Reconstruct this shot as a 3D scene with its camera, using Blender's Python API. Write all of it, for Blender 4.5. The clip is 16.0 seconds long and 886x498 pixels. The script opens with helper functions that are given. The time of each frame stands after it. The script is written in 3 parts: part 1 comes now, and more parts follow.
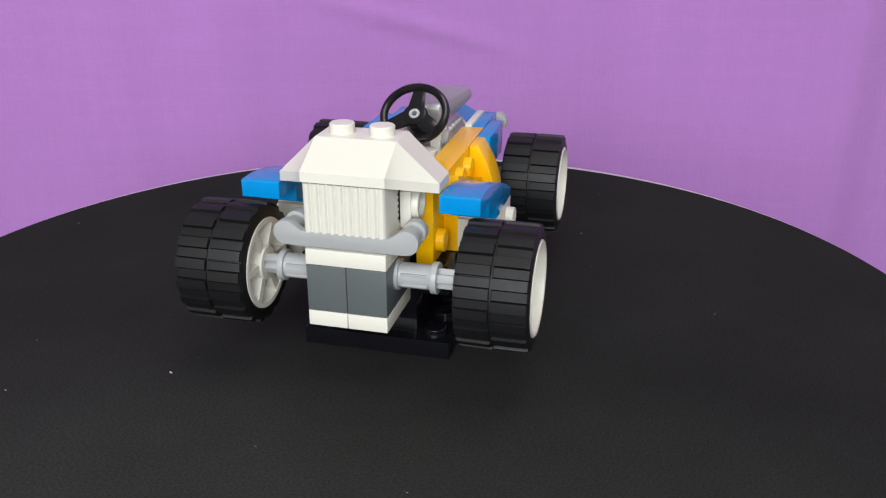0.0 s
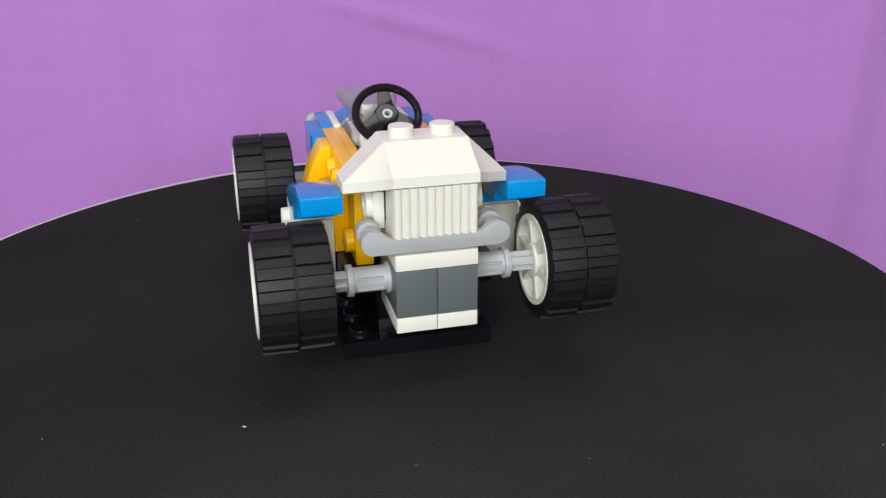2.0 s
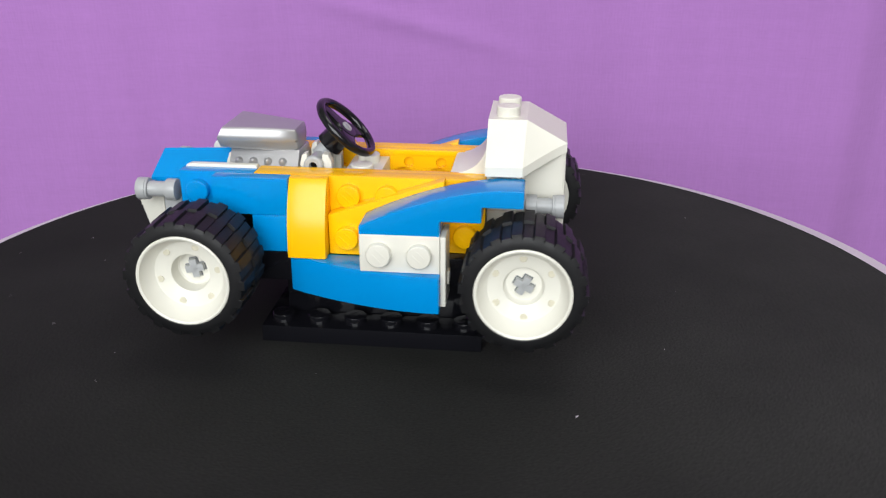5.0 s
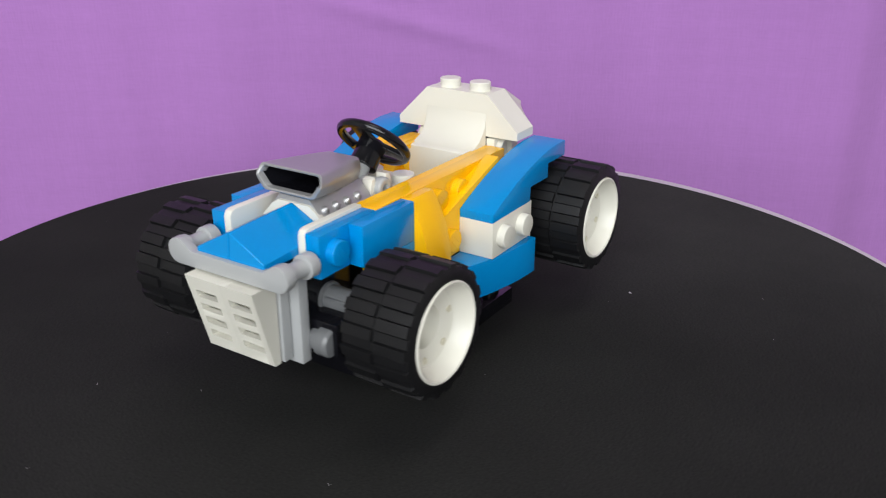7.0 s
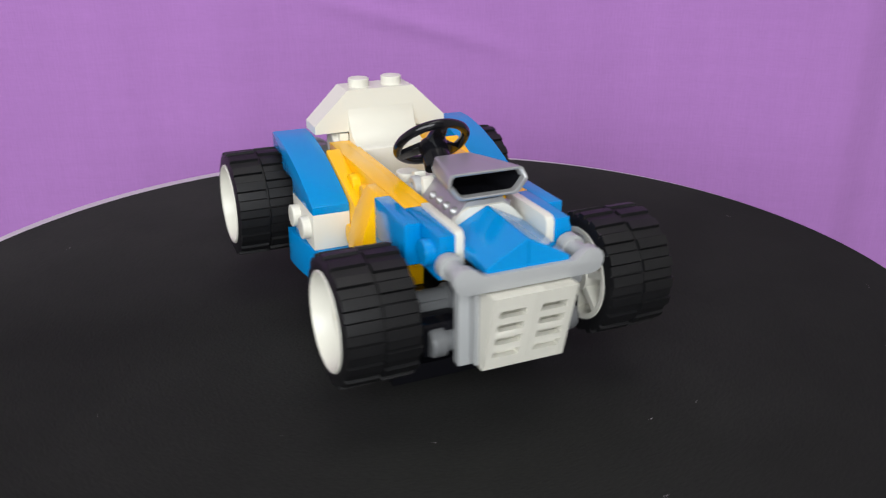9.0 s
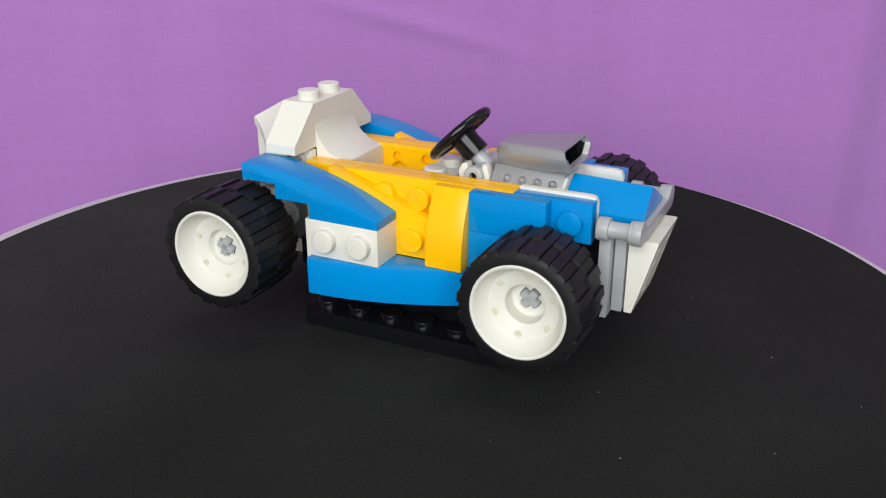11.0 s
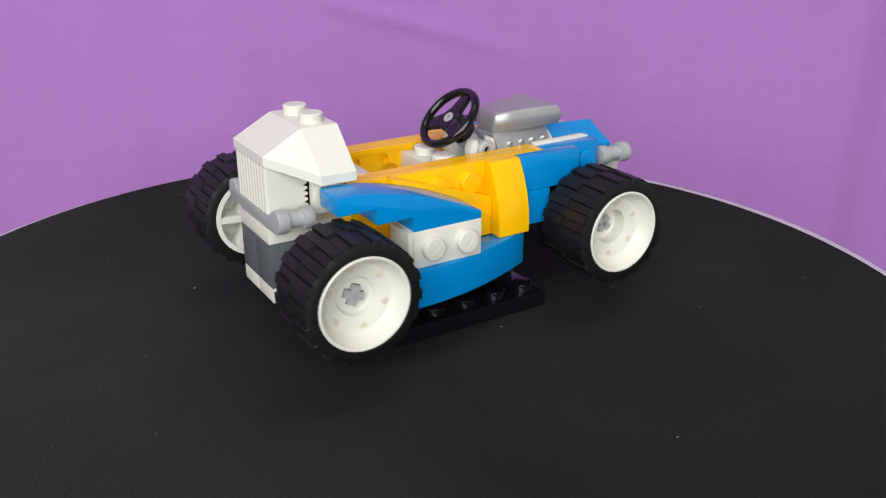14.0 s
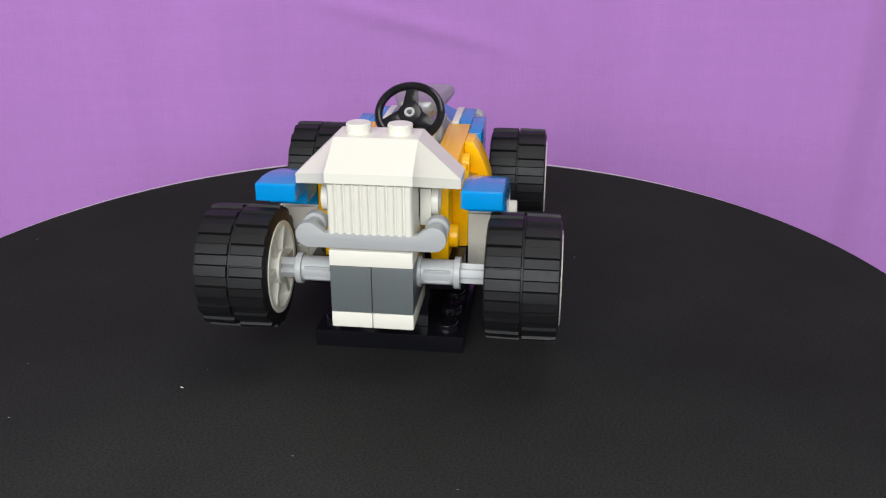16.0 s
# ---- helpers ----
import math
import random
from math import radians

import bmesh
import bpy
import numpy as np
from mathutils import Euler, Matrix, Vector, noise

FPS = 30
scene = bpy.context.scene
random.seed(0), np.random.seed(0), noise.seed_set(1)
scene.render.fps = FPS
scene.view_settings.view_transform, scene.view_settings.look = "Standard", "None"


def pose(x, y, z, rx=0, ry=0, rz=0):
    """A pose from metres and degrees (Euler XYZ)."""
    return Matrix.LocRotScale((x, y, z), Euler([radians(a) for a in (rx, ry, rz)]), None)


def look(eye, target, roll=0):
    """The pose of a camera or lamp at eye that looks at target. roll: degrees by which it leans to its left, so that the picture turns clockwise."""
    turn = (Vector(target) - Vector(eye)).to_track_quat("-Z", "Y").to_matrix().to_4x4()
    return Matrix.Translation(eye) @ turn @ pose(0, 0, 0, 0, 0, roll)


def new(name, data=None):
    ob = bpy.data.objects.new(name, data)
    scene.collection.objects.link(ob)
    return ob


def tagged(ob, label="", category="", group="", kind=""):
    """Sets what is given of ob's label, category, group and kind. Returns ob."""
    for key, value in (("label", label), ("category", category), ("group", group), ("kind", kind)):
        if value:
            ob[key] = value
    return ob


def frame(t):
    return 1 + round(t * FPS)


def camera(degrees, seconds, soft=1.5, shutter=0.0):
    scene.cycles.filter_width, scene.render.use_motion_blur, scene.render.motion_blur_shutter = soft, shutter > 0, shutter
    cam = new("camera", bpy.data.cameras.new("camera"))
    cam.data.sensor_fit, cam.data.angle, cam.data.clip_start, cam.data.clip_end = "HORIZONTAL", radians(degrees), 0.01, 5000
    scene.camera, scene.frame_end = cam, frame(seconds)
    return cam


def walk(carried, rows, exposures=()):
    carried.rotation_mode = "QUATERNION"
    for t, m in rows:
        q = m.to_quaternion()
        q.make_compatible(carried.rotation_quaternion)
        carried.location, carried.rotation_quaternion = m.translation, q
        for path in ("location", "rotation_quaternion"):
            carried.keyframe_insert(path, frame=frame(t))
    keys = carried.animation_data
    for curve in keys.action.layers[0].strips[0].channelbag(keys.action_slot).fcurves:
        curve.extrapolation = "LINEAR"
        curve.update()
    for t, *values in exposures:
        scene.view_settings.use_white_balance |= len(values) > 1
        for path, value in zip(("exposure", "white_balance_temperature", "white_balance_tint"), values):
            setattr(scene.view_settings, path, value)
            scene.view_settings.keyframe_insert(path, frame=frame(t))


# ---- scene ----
cam = camera(52.739, 16.0, soft=1.2, shutter=0.5)
EYE = Vector((0.0, -0.18666, 0.09410))
PAN, TILT = radians(2.525), radians(22.722)
AIM = EYE + Vector((math.sin(PAN) * math.cos(TILT), math.cos(PAN) * math.cos(TILT), -math.sin(TILT)))
walk(cam, [(0.0, look(EYE, AIM, -0.030)), (16.0, look(EYE, AIM, -0.030))],
     exposures=[(0.0, 0.06), (4.0, 0.05), (6.5, 0.0), (8.5, -0.05), (11.5, -0.13), (12.0, -0.18), (12.5, -0.21), (13.5, -0.11), (14.5, 0.02), (16.0, 0.05)])

# turn of the turntable: seconds, degrees, and the car's slip on it in millimetres
TURN = [(0.0, 73.18, -0.26, -0.79), (0.5, 80.49, -0.16, -0.46), (1.0, 82.89, -0.15, -0.33), (1.5, 89.12, -0.17, -0.01), (2.0, 102.05, -0.12, -0.30), (2.5, 112.63, -0.50, -0.31), (3.0, 122.10, -0.29, 0.13), (3.5, 135.81, -0.12, -0.06), (4.0, 142.95, 0.90, -0.28), (4.2, 147.30, 0.80, -0.10), (6.3, 213.40, -0.34, 0.31), (6.5, 218.78, -0.01, 0.03), (7.0, 234.40, 0.15, -0.16), (7.5, 245.92, -0.62, 0.21), (8.0, 253.11, 0.01, 0.19), (8.5, 265.43, -0.03, -0.36), (9.0, 290.93, -0.14, 0.08), (9.2, 300.20, -0.10, 0.05), (11.3, 334.61, -0.01, -0.23), (11.5, 337.79, 0.57, -0.70), (12.0, 356.49, 0.08, -0.10), (12.5, 367.62, 0.10, -0.13), (13.0, 375.01, 0.65, -0.38), (13.5, 382.17, -0.31, 0.52), (14.0, 389.17, -0.50, 0.90), (14.5, 407.34, 0.17, 0.13), (15.0, 414.67, 0.39, 0.20), (15.5, 431.53, 0.39, 0.14), (16.0, 440.52, 0.25, 0.41)]


# ---------------------------------------------------------------- light
world = bpy.data.worlds.new("room_light")
world.use_nodes = True
scene.world = world
world.node_tree.nodes["Background"].inputs[0].default_value = (0.9, 0.95, 1.0, 1)
world.node_tree.nodes["Background"].inputs[1].default_value = 0.25


def area(name, m, sx, sy, watts, colour):
    lamp = bpy.data.lights.new(name, "AREA")
    lamp.shape, lamp.size, lamp.size_y, lamp.energy, lamp.color = "RECTANGLE", sx, sy, watts, colour
    ob = new(name, lamp)
    ob.matrix_world = m
    return ob


area("window_light", look((-0.25, -1.42, 0.70), (0, 0.0, 0.05)), 1.5, 1.1, 36.5, (0.95, 0.98, 1.0))
area("ceiling_light", look((0.2, -0.2, 1.62), (0.0, 0.0, 0.0)), 0.9, 0.6, 6.0, (1.0, 0.98, 0.95))


# ---------------------------------------------------------------- materials
def material(name):
    m = bpy.data.materials.new(name)
    m.use_nodes = True
    nt = m.node_tree
    return m, nt, nt.nodes["Principled BSDF"]


def node(nt, kind, **values):
    n = nt.nodes.new(kind)
    for key, value in values.items():
        n.inputs[key].default_value = value
    return n


def plastic(name, colour, rough=0.22, coat=0.0, spec=0.5, metal=0.0, sss=0.0, wear=0.12, relief=0.06, spread=1.0):
    """Moulded toy plastic: a faint mottle, hairline scuffs and a slight waviness."""
    m, nt, b = material(name)
    tex = nt.nodes.new("ShaderNodeTexCoord")
    big = node(nt, "ShaderNodeTexNoise", Scale=70.0, Detail=3.0)
    fine = node(nt, "ShaderNodeTexNoise", Scale=900.0, Detail=4.0, Roughness=0.7)
    nt.links.new(tex.outputs["Object"], big.inputs["Vector"])
    nt.links.new(tex.outputs["Object"], fine.inputs["Vector"])
    info = nt.nodes.new("ShaderNodeObjectInfo")
    ramp = nt.nodes.new("ShaderNodeMapRange")
    ramp.inputs["To Min"].default_value, ramp.inputs["To Max"].default_value = 1 - wear, 1 + wear * 0.5
    nt.links.new(big.outputs["Fac"], ramp.inputs["Value"])
    vary = nt.nodes.new("ShaderNodeMapRange")
    vary.inputs["To Min"].default_value, vary.inputs["To Max"].default_value = 0.96, 1.03
    nt.links.new(info.outputs["Random"], vary.inputs["Value"])
    mul = nt.nodes.new("ShaderNodeMath")
    mul.operation = "MULTIPLY"
    nt.links.new(ramp.outputs[0], mul.inputs[0])
    nt.links.new(vary.outputs[0], mul.inputs[1])
    hsv = nt.nodes.new("ShaderNodeHueSaturation")
    hsv.inputs["Color"].default_value = (*colour, 1)
    nt.links.new(mul.outputs[0], hsv.inputs["Value"])
    nt.links.new(hsv.outputs[0], b.inputs["Base Color"])
    rr = nt.nodes.new("ShaderNodeMapRange")
    rr.inputs["To Min"].default_value, rr.inputs["To Max"].default_value = rough * (1 - 0.25 * spread), rough * (1 + 0.35 * spread)
    nt.links.new(fine.outputs["Fac"], rr.inputs["Value"])
    nt.links.new(rr.outputs[0], b.inputs["Roughness"])
    bump = node(nt, "ShaderNodeBump", Strength=relief, Distance=0.0003)
    nt.links.new(big.outputs["Fac"], bump.inputs["Height"])
    nt.links.new(bump.outputs[0], b.inputs["Normal"])
    b.inputs["Metallic"].default_value = metal
    b.inputs["Specular IOR Level"].default_value = spec
    b.inputs["Coat Weight"].default_value = coat
    if sss:
        b.inputs["Subsurface Weight"].default_value = sss
        b.inputs["Subsurface Radius"].default_value = (1.0, 0.8, 0.5)
        b.inputs["Subsurface Scale"].default_value = 0.0012
    return m


WHITE = plastic("white_plastic", (0.69, 0.675, 0.597), 0.34, wear=0.03)
BLUE = plastic("blue_plastic", (0.0, 0.236, 0.60), 0.15, spec=0.3, wear=0.08)
ORANGE = plastic("orange_plastic", (0.95, 0.50, 0.001), 0.24, spec=0.36, wear=0.06, spread=0.3)
# for the rim marks: white turned cream, darkened for shade in their dimples
SHADED_CREAM = plastic("shaded_cream_plastic", (0.60, 0.565, 0.44), 0.36, wear=0.03)
GREY = plastic("light_grey_plastic", (0.375, 0.385, 0.388), 0.32)
DARKGREY = plastic("dark_grey_plastic", (0.098, 0.112, 0.115), 0.32)
MIDGREY = plastic("mid_grey_plastic", (0.15, 0.155, 0.16), 0.3)
SILVER = plastic("silver_plastic", (0.43, 0.43, 0.435), 0.4, metal=0.6, wear=0.03, relief=0.01, spread=0.15)
BLACK = plastic("black_plastic", (0.006, 0.006, 0.008), 0.14, spec=0.38)
RUBBER = plastic("black_rubber", (0.0058, 0.0058, 0.0066), 0.48, spec=0.32, wear=0.3)


def board_material():
    """Black flocked board: fine grain, faint rubbed cloudy marks."""
    m, nt, b = material("black_board")
    tex = nt.nodes.new("ShaderNodeTexCoord")
    cloud = node(nt, "ShaderNodeTexNoise", Scale=18.0, Detail=5.0, Roughness=0.6)
    grain = node(nt, "ShaderNodeTexNoise", Scale=2100.0, Detail=4.0)
    for n in (cloud, grain):
        nt.links.new(tex.outputs["Object"], n.inputs["Vector"])
    ramp = nt.nodes.new("ShaderNodeValToRGB")
    ramp.color_ramp.elements[0].position, ramp.color_ramp.elements[0].color = 0.3, (0.0134, 0.0136, 0.0130, 1)
    ramp.color_ramp.elements[1].position, ramp.color_ramp.elements[1].color = 0.75, (0.0205, 0.0208, 0.0197, 1)
    nt.links.new(cloud.outputs["Fac"], ramp.inputs["Fac"])
    # sheen of the nap put into the base colour: lighter towards -X
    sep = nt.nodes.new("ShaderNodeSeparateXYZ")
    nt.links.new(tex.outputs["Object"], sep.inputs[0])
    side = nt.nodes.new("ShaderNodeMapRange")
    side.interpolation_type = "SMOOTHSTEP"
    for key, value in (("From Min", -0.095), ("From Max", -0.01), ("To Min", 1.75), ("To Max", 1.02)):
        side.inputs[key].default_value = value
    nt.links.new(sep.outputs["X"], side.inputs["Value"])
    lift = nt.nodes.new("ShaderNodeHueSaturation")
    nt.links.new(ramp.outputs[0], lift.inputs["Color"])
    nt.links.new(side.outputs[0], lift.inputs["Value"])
    mix = nt.nodes.new("ShaderNodeMixRGB")
    mix.blend_type, mix.inputs[0].default_value = "OVERLAY", 0.8
    nt.links.new(lift.outputs[0], mix.inputs[1])
    nt.links.new(grain.outputs["Fac"], mix.inputs[2])
    nt.links.new(mix.outputs[0], b.inputs["Base Color"])
    b.inputs["Roughness"].default_value = 0.95
    b.inputs["Specular IOR Level"].default_value = 0.08
    bump = node(nt, "ShaderNodeBump", Strength=0.45, Distance=0.00012)
    nt.links.new(grain.outputs["Fac"], bump.inputs["Height"])
    nt.links.new(bump.outputs[0], b.inputs["Normal"])
    return m


def cloth_material():
    """Thin purple cotton: woven threads with slubs, slight fading."""
    m, nt, b = material("purple_cotton")
    tex = nt.nodes.new("ShaderNodeTexCoord")
    tone = None
    for scale in ((160.0, 1, 900.0), (900.0, 1, 160.0), (14.0, 1, 190.0), (150.0, 1, 9.0)):
        mp = nt.nodes.new("ShaderNodeMapping")
        mp.inputs["Scale"].default_value = scale
        nt.links.new(tex.outputs["Object"], mp.inputs["Vector"])
        n = node(nt, "ShaderNodeTexNoise", Scale=1.0, Detail=2.0)
        nt.links.new(mp.outputs[0], n.inputs["Vector"])
        if tone is None:
            tone = n.outputs["Fac"]
        else:
            add = nt.nodes.new("ShaderNodeMath")
            add.operation = "ADD"
            nt.links.new(tone, add.inputs[0])
            nt.links.new(n.outputs["Fac"], add.inputs[1])
            tone = add.outputs[0]
    cloud = node(nt, "ShaderNodeTexNoise", Scale=9.0, Detail=3.0)
    nt.links.new(tex.outputs["Object"], cloud.inputs["Vector"])
    ramp = nt.nodes.new("ShaderNodeMapRange")
    for key, value in (("From Min", 1.4), ("From Max", 2.6), ("To Min", 0.955), ("To Max", 1.04)):
        ramp.inputs[key].default_value = value
    nt.links.new(tone, ramp.inputs["Value"])
    r2 = nt.nodes.new("ShaderNodeMapRange")
    r2.inputs["To Min"].default_value, r2.inputs["To Max"].default_value = 0.9, 1.1
    nt.links.new(cloud.outputs["Fac"], r2.inputs["Value"])
    mul = nt.nodes.new("ShaderNodeMath")
    mul.operation = "MULTIPLY"
    nt.links.new(ramp.outputs[0], mul.inputs[0])
    nt.links.new(r2.outputs[0], mul.inputs[1])
    hsv = nt.nodes.new("ShaderNodeHueSaturation")
    hsv.inputs["Color"].default_value = (0.384, 0.179, 0.482, 1)
    nt.links.new(mul.outputs[0], hsv.inputs["Value"])
    nt.links.new(hsv.outputs[0], b.inputs["Base Color"])
    b.inputs["Roughness"].default_value = 0.9
    b.inputs["Specular IOR Level"].default_value = 0.15
    b.inputs["Sheen Weight"].default_value = 0.25
    b.inputs["Sheen Tint"].default_value = (0.85, 0.6, 1.0, 1)
    bump = node(nt, "ShaderNodeBump", Strength=0.2, Distance=0.0004)
    nt.links.new(tone, bump.inputs["Height"])
    nt.links.new(bump.outputs[0], b.inputs["Normal"])
    return m


def plaster(name, colour):
    m, nt, b = material(name)
    tex = nt.nodes.new("ShaderNodeTexCoord")
    n = node(nt, "ShaderNodeTexNoise", Scale=40.0, Detail=6.0)
    nt.links.new(tex.outputs["Object"], n.inputs["Vector"])
    hsv = nt.nodes.new("ShaderNodeHueSaturation")
    hsv.inputs["Color"].default_value = (*colour, 1)
    r = nt.nodes.new("ShaderNodeMapRange")
    r.inputs["To Min"].default_value, r.inputs["To Max"].default_value = 0.9, 1.05
    nt.links.new(n.outputs["Fac"], r.inputs["Value"])
    nt.links.new(r.outputs[0], hsv.inputs["Value"])
    nt.links.new(hsv.outputs[0], b.inputs["Base Color"])
    b.inputs["Roughness"].default_value = 0.85
    return m


BOARD, CLOTH = board_material(), cloth_material()
EDGE = plastic("pale_board_edge", (0.55, 0.5, 0.55), 0.6)
WALL = plaster("wall_paint", (0.62, 0.60, 0.57))
FLOORING = plaster("floor_covering", (0.22, 0.18, 0.15))

# ---------------------------------------------------------------- mesh helpers (millimetres)
MM = 0.001
AX, AY, AZ = -34.35, 1.37, 0.65  # the car's rear foot, seen from the turntable's axis


def box(bm, x0, x1, y0, y1, z0, z1):
    v = [bm.verts.new((x, y, z)) for x in (x0, x1) for y in (y0, y1) for z in (z0, z1)]
    for f in ((0, 1, 3, 2), (4, 6, 7, 5), (0, 4, 5, 1), (2, 3, 7, 6), (0, 2, 6, 4), (1, 5, 7, 3)):
        bm.faces.new([v[i] for i in f])


def prism(bm, outline, axis, a, b):
    """An outline in the two other axes (in the order x, y, z), drawn out along one axis from a to b."""
    def put(p, c):
        q = list(p)
        q.insert("xyz".index(axis), c)
        return bm.verts.new(q)
    lo, hi = [put(p, a) for p in outline], [put(p, b) for p in outline]
    n = len(outline)
    bm.faces.new(lo[::-1])
    bm.faces.new(hi)
    for i in range(n):
        bm.faces.new((lo[i], lo[(i + 1) % n], hi[(i + 1) % n], hi[i]))


def lathe(bm, profile, p0, axis, n=32, closed=False):
    """A profile of (along, radius) turned round the axis through p0."""
    axis, p0 = Vector(axis).normalized(), Vector(p0)
    u = axis.orthogonal().normalized()
    w = axis.cross(u)
    rings = []
    for a, r in profile:
        if r < 1e-6:
            rings.append([bm.verts.new(p0 + axis * a)] * n)
        else:
            rings.append([bm.verts.new(p0 + axis * a + (u * math.cos(k * math.tau / n) + w * math.sin(k * math.tau / n)) * r) for k in range(n)])
    pairs = list(zip(rings, rings[1:])) + ([(rings[-1], rings[0])] if closed else [])
    for ra, rb in pairs:
        for k in range(n):
            q = [ra[k], ra[(k + 1) % n], rb[(k + 1) % n], rb[k]]
            q = [v for i, v in enumerate(q) if v not in q[:i]]
            if len(q) > 2:
                bm.faces.new(q)


def rod(bm, p0, p1, r, n=24, r2=None):
    d = Vector(p1) - Vector(p0)
    r2 = r if r2 is None else r2
    lathe(bm, [(0, 0), (0, r), (d.length, r2), (d.length, 0)], p0, d, n)


def stud(bm, p, d=(0, 0, 1)):
    lathe(bm, [(-0.3, 2.42), (1.55, 2.42), (1.72, 2.25), (1.72, 0)], p, d, 24)
    d = Vector(d)
    u = d.orthogonal().normalized()
    w = d.cross(u)
    for k in (-0.62, 0.62):
        c = Vector(p) + d * 1.7 + w * k
        q = [bm.verts.new(c + u * a + w * b + d * h) for a in (-1.25, 1.25) for b in (-0.2, 0.2) for h in (0, 0.06)]
        for f in ((0, 1, 3, 2), (4, 6, 7, 5), (0, 4, 5, 1), (2, 3, 7, 6), (1, 5, 7, 3)):
            bm.faces.new([q[i] for i in f])


def hull(bm, points):
    v = [bm.verts.new(p) for p in points]
    bmesh.ops.convex_hull(bm, input=v)
    bmesh.ops.dissolve_limit(bm, angle_limit=0.01, verts=bm.verts, edges=bm.edges)


def part(name, bm, mat, parent, label="", bevel=0.18, offset=(AX, AY, AZ), smooth=30):
    """Links a bmesh as one mesh object under a thing or a part."""
    bmesh.ops.remove_doubles(bm, verts=bm.verts, dist=1e-4)
    bmesh.ops.recalc_face_normals(bm, faces=bm.faces)
    if bevel:
        sharp = [e for e in bm.edges if len(e.link_faces) == 2 and e.calc_face_angle(0) > radians(35)]
        bmesh.ops.bevel(bm, geom=sharp, offset=bevel, segments=2, profile=0.6, affect="EDGES", clamp_overlap=True)
    for v in bm.verts:
        v.co = (v.co + Vector(offset)) * MM
    for f in bm.faces:
        f.smooth = True
    for e in bm.edges:
        if len(e.link_faces) == 2 and e.calc_face_angle(0) > radians(smooth):
            e.smooth = False
    me = bpy.data.meshes.new(name)
    bm.to_mesh(me)
    bm.free()
    me.materials.append(mat)
    ob = new(name, me)
    ob.parent = parent
    if label:
        ob["label"] = label
    return ob


def fresh():
    return bmesh.new()


def block(name, mat, parent, x0, x1, y0, y1, z0, z1, studs=(), label="", gap=0.06):
    """One brick, plate or tile with small gaps to its neighbours; studs are (x, y) on its top."""
    bm = fresh()
    y0, y1 = min(y0, y1), max(y0, y1)
    box(bm, x0 + gap, x1 - gap, y0 + gap, y1 - gap, z0 + gap * 0.5, z1 - gap * 0.5)
    for sx, sy in studs:
        stud(bm, (sx, sy, z1))
    return part(name, bm, mat, parent, label)


# ---------------------------------------------------------------- the place
def sheet(name, points_fn, nu, nv, mat, smooth=True):
    bm = fresh()
    grid = [[bm.verts.new(points_fn(i / nu, j / nv)) for j in range(nv + 1)] for i in range(nu + 1)]
    for i in range(nu):
        for j in range(nv):
            f = bm.faces.new((grid[i][j], grid[i + 1][j], grid[i + 1][j + 1], grid[i][j + 1]))
            f.smooth = smooth
    me = bpy.data.meshes.new(name)
    bm.to_mesh(me)
    bm.free()
    me.materials.append(mat)
    return new(name, me)


def slab(name, x0, x1, y0, y1, z0, z1, mat, label="", category=""):
    bm = fresh()
    box(bm, x0, x1, y0, y1, z0, z1)
    bmesh.ops.recalc_face_normals(bm, faces=bm.faces)
    me = bpy.data.meshes.new(name)
    bm.to_mesh(me)
    bm.free()
    me.materials.append(mat)
    return tagged(new(name, me), label, category, "", "structure")


def room():
    slab("floor", -1.6, 1.6, -1.6, 1.6, -0.85, -0.80, FLOORING, "plain brown floor of the room", "floor")
    slab("ceiling", -1.6, 1.6, -1.6, 1.6, 1.70, 1.75, WALL, "plain pale painted ceiling", "ceiling")
    slab("wall_north", -1.6, 1.6, 1.5, 1.6, -0.8, 1.7, WALL, "plain pale painted wall", "wall")
    slab("wall_west", -1.6, -1.5, -1.5, 1.5, -0.8, 1.7, WALL, "plain pale painted wall", "wall")
    slab("wall_east", 1.5, 1.6, -1.5, 1.5, -0.8, 1.7, WALL, "plain pale painted wall", "wall")
    # the wall behind the camera, round a window opening
    bm = fresh()
    for b in ((-1.5, -1.0, -1.6, -1.5, -0.8, 1.7), (0.5, 1.5, -1.6, -1.5, -0.8, 1.7), (-1.0, 0.5, -1.6, -1.5, -0.8, 0.15), (-1.0, 0.5, -1.6, -1.5, 1.25, 1.7)):
        box(bm, *b)
    me = bpy.data.meshes.new("wall_south")
    bm.to_mesh(me)
    bm.free()
    me.materials.append(WALL)
    tagged(new("wall_south", me), "plain pale wall with a window opening", "wall", "", "structure")
    slab("pedestal", -0.085, 0.085, -0.085, 0.085, -0.80, -0.0242, FLOORING, "plain brown pedestal under the turntable", "pedestal")


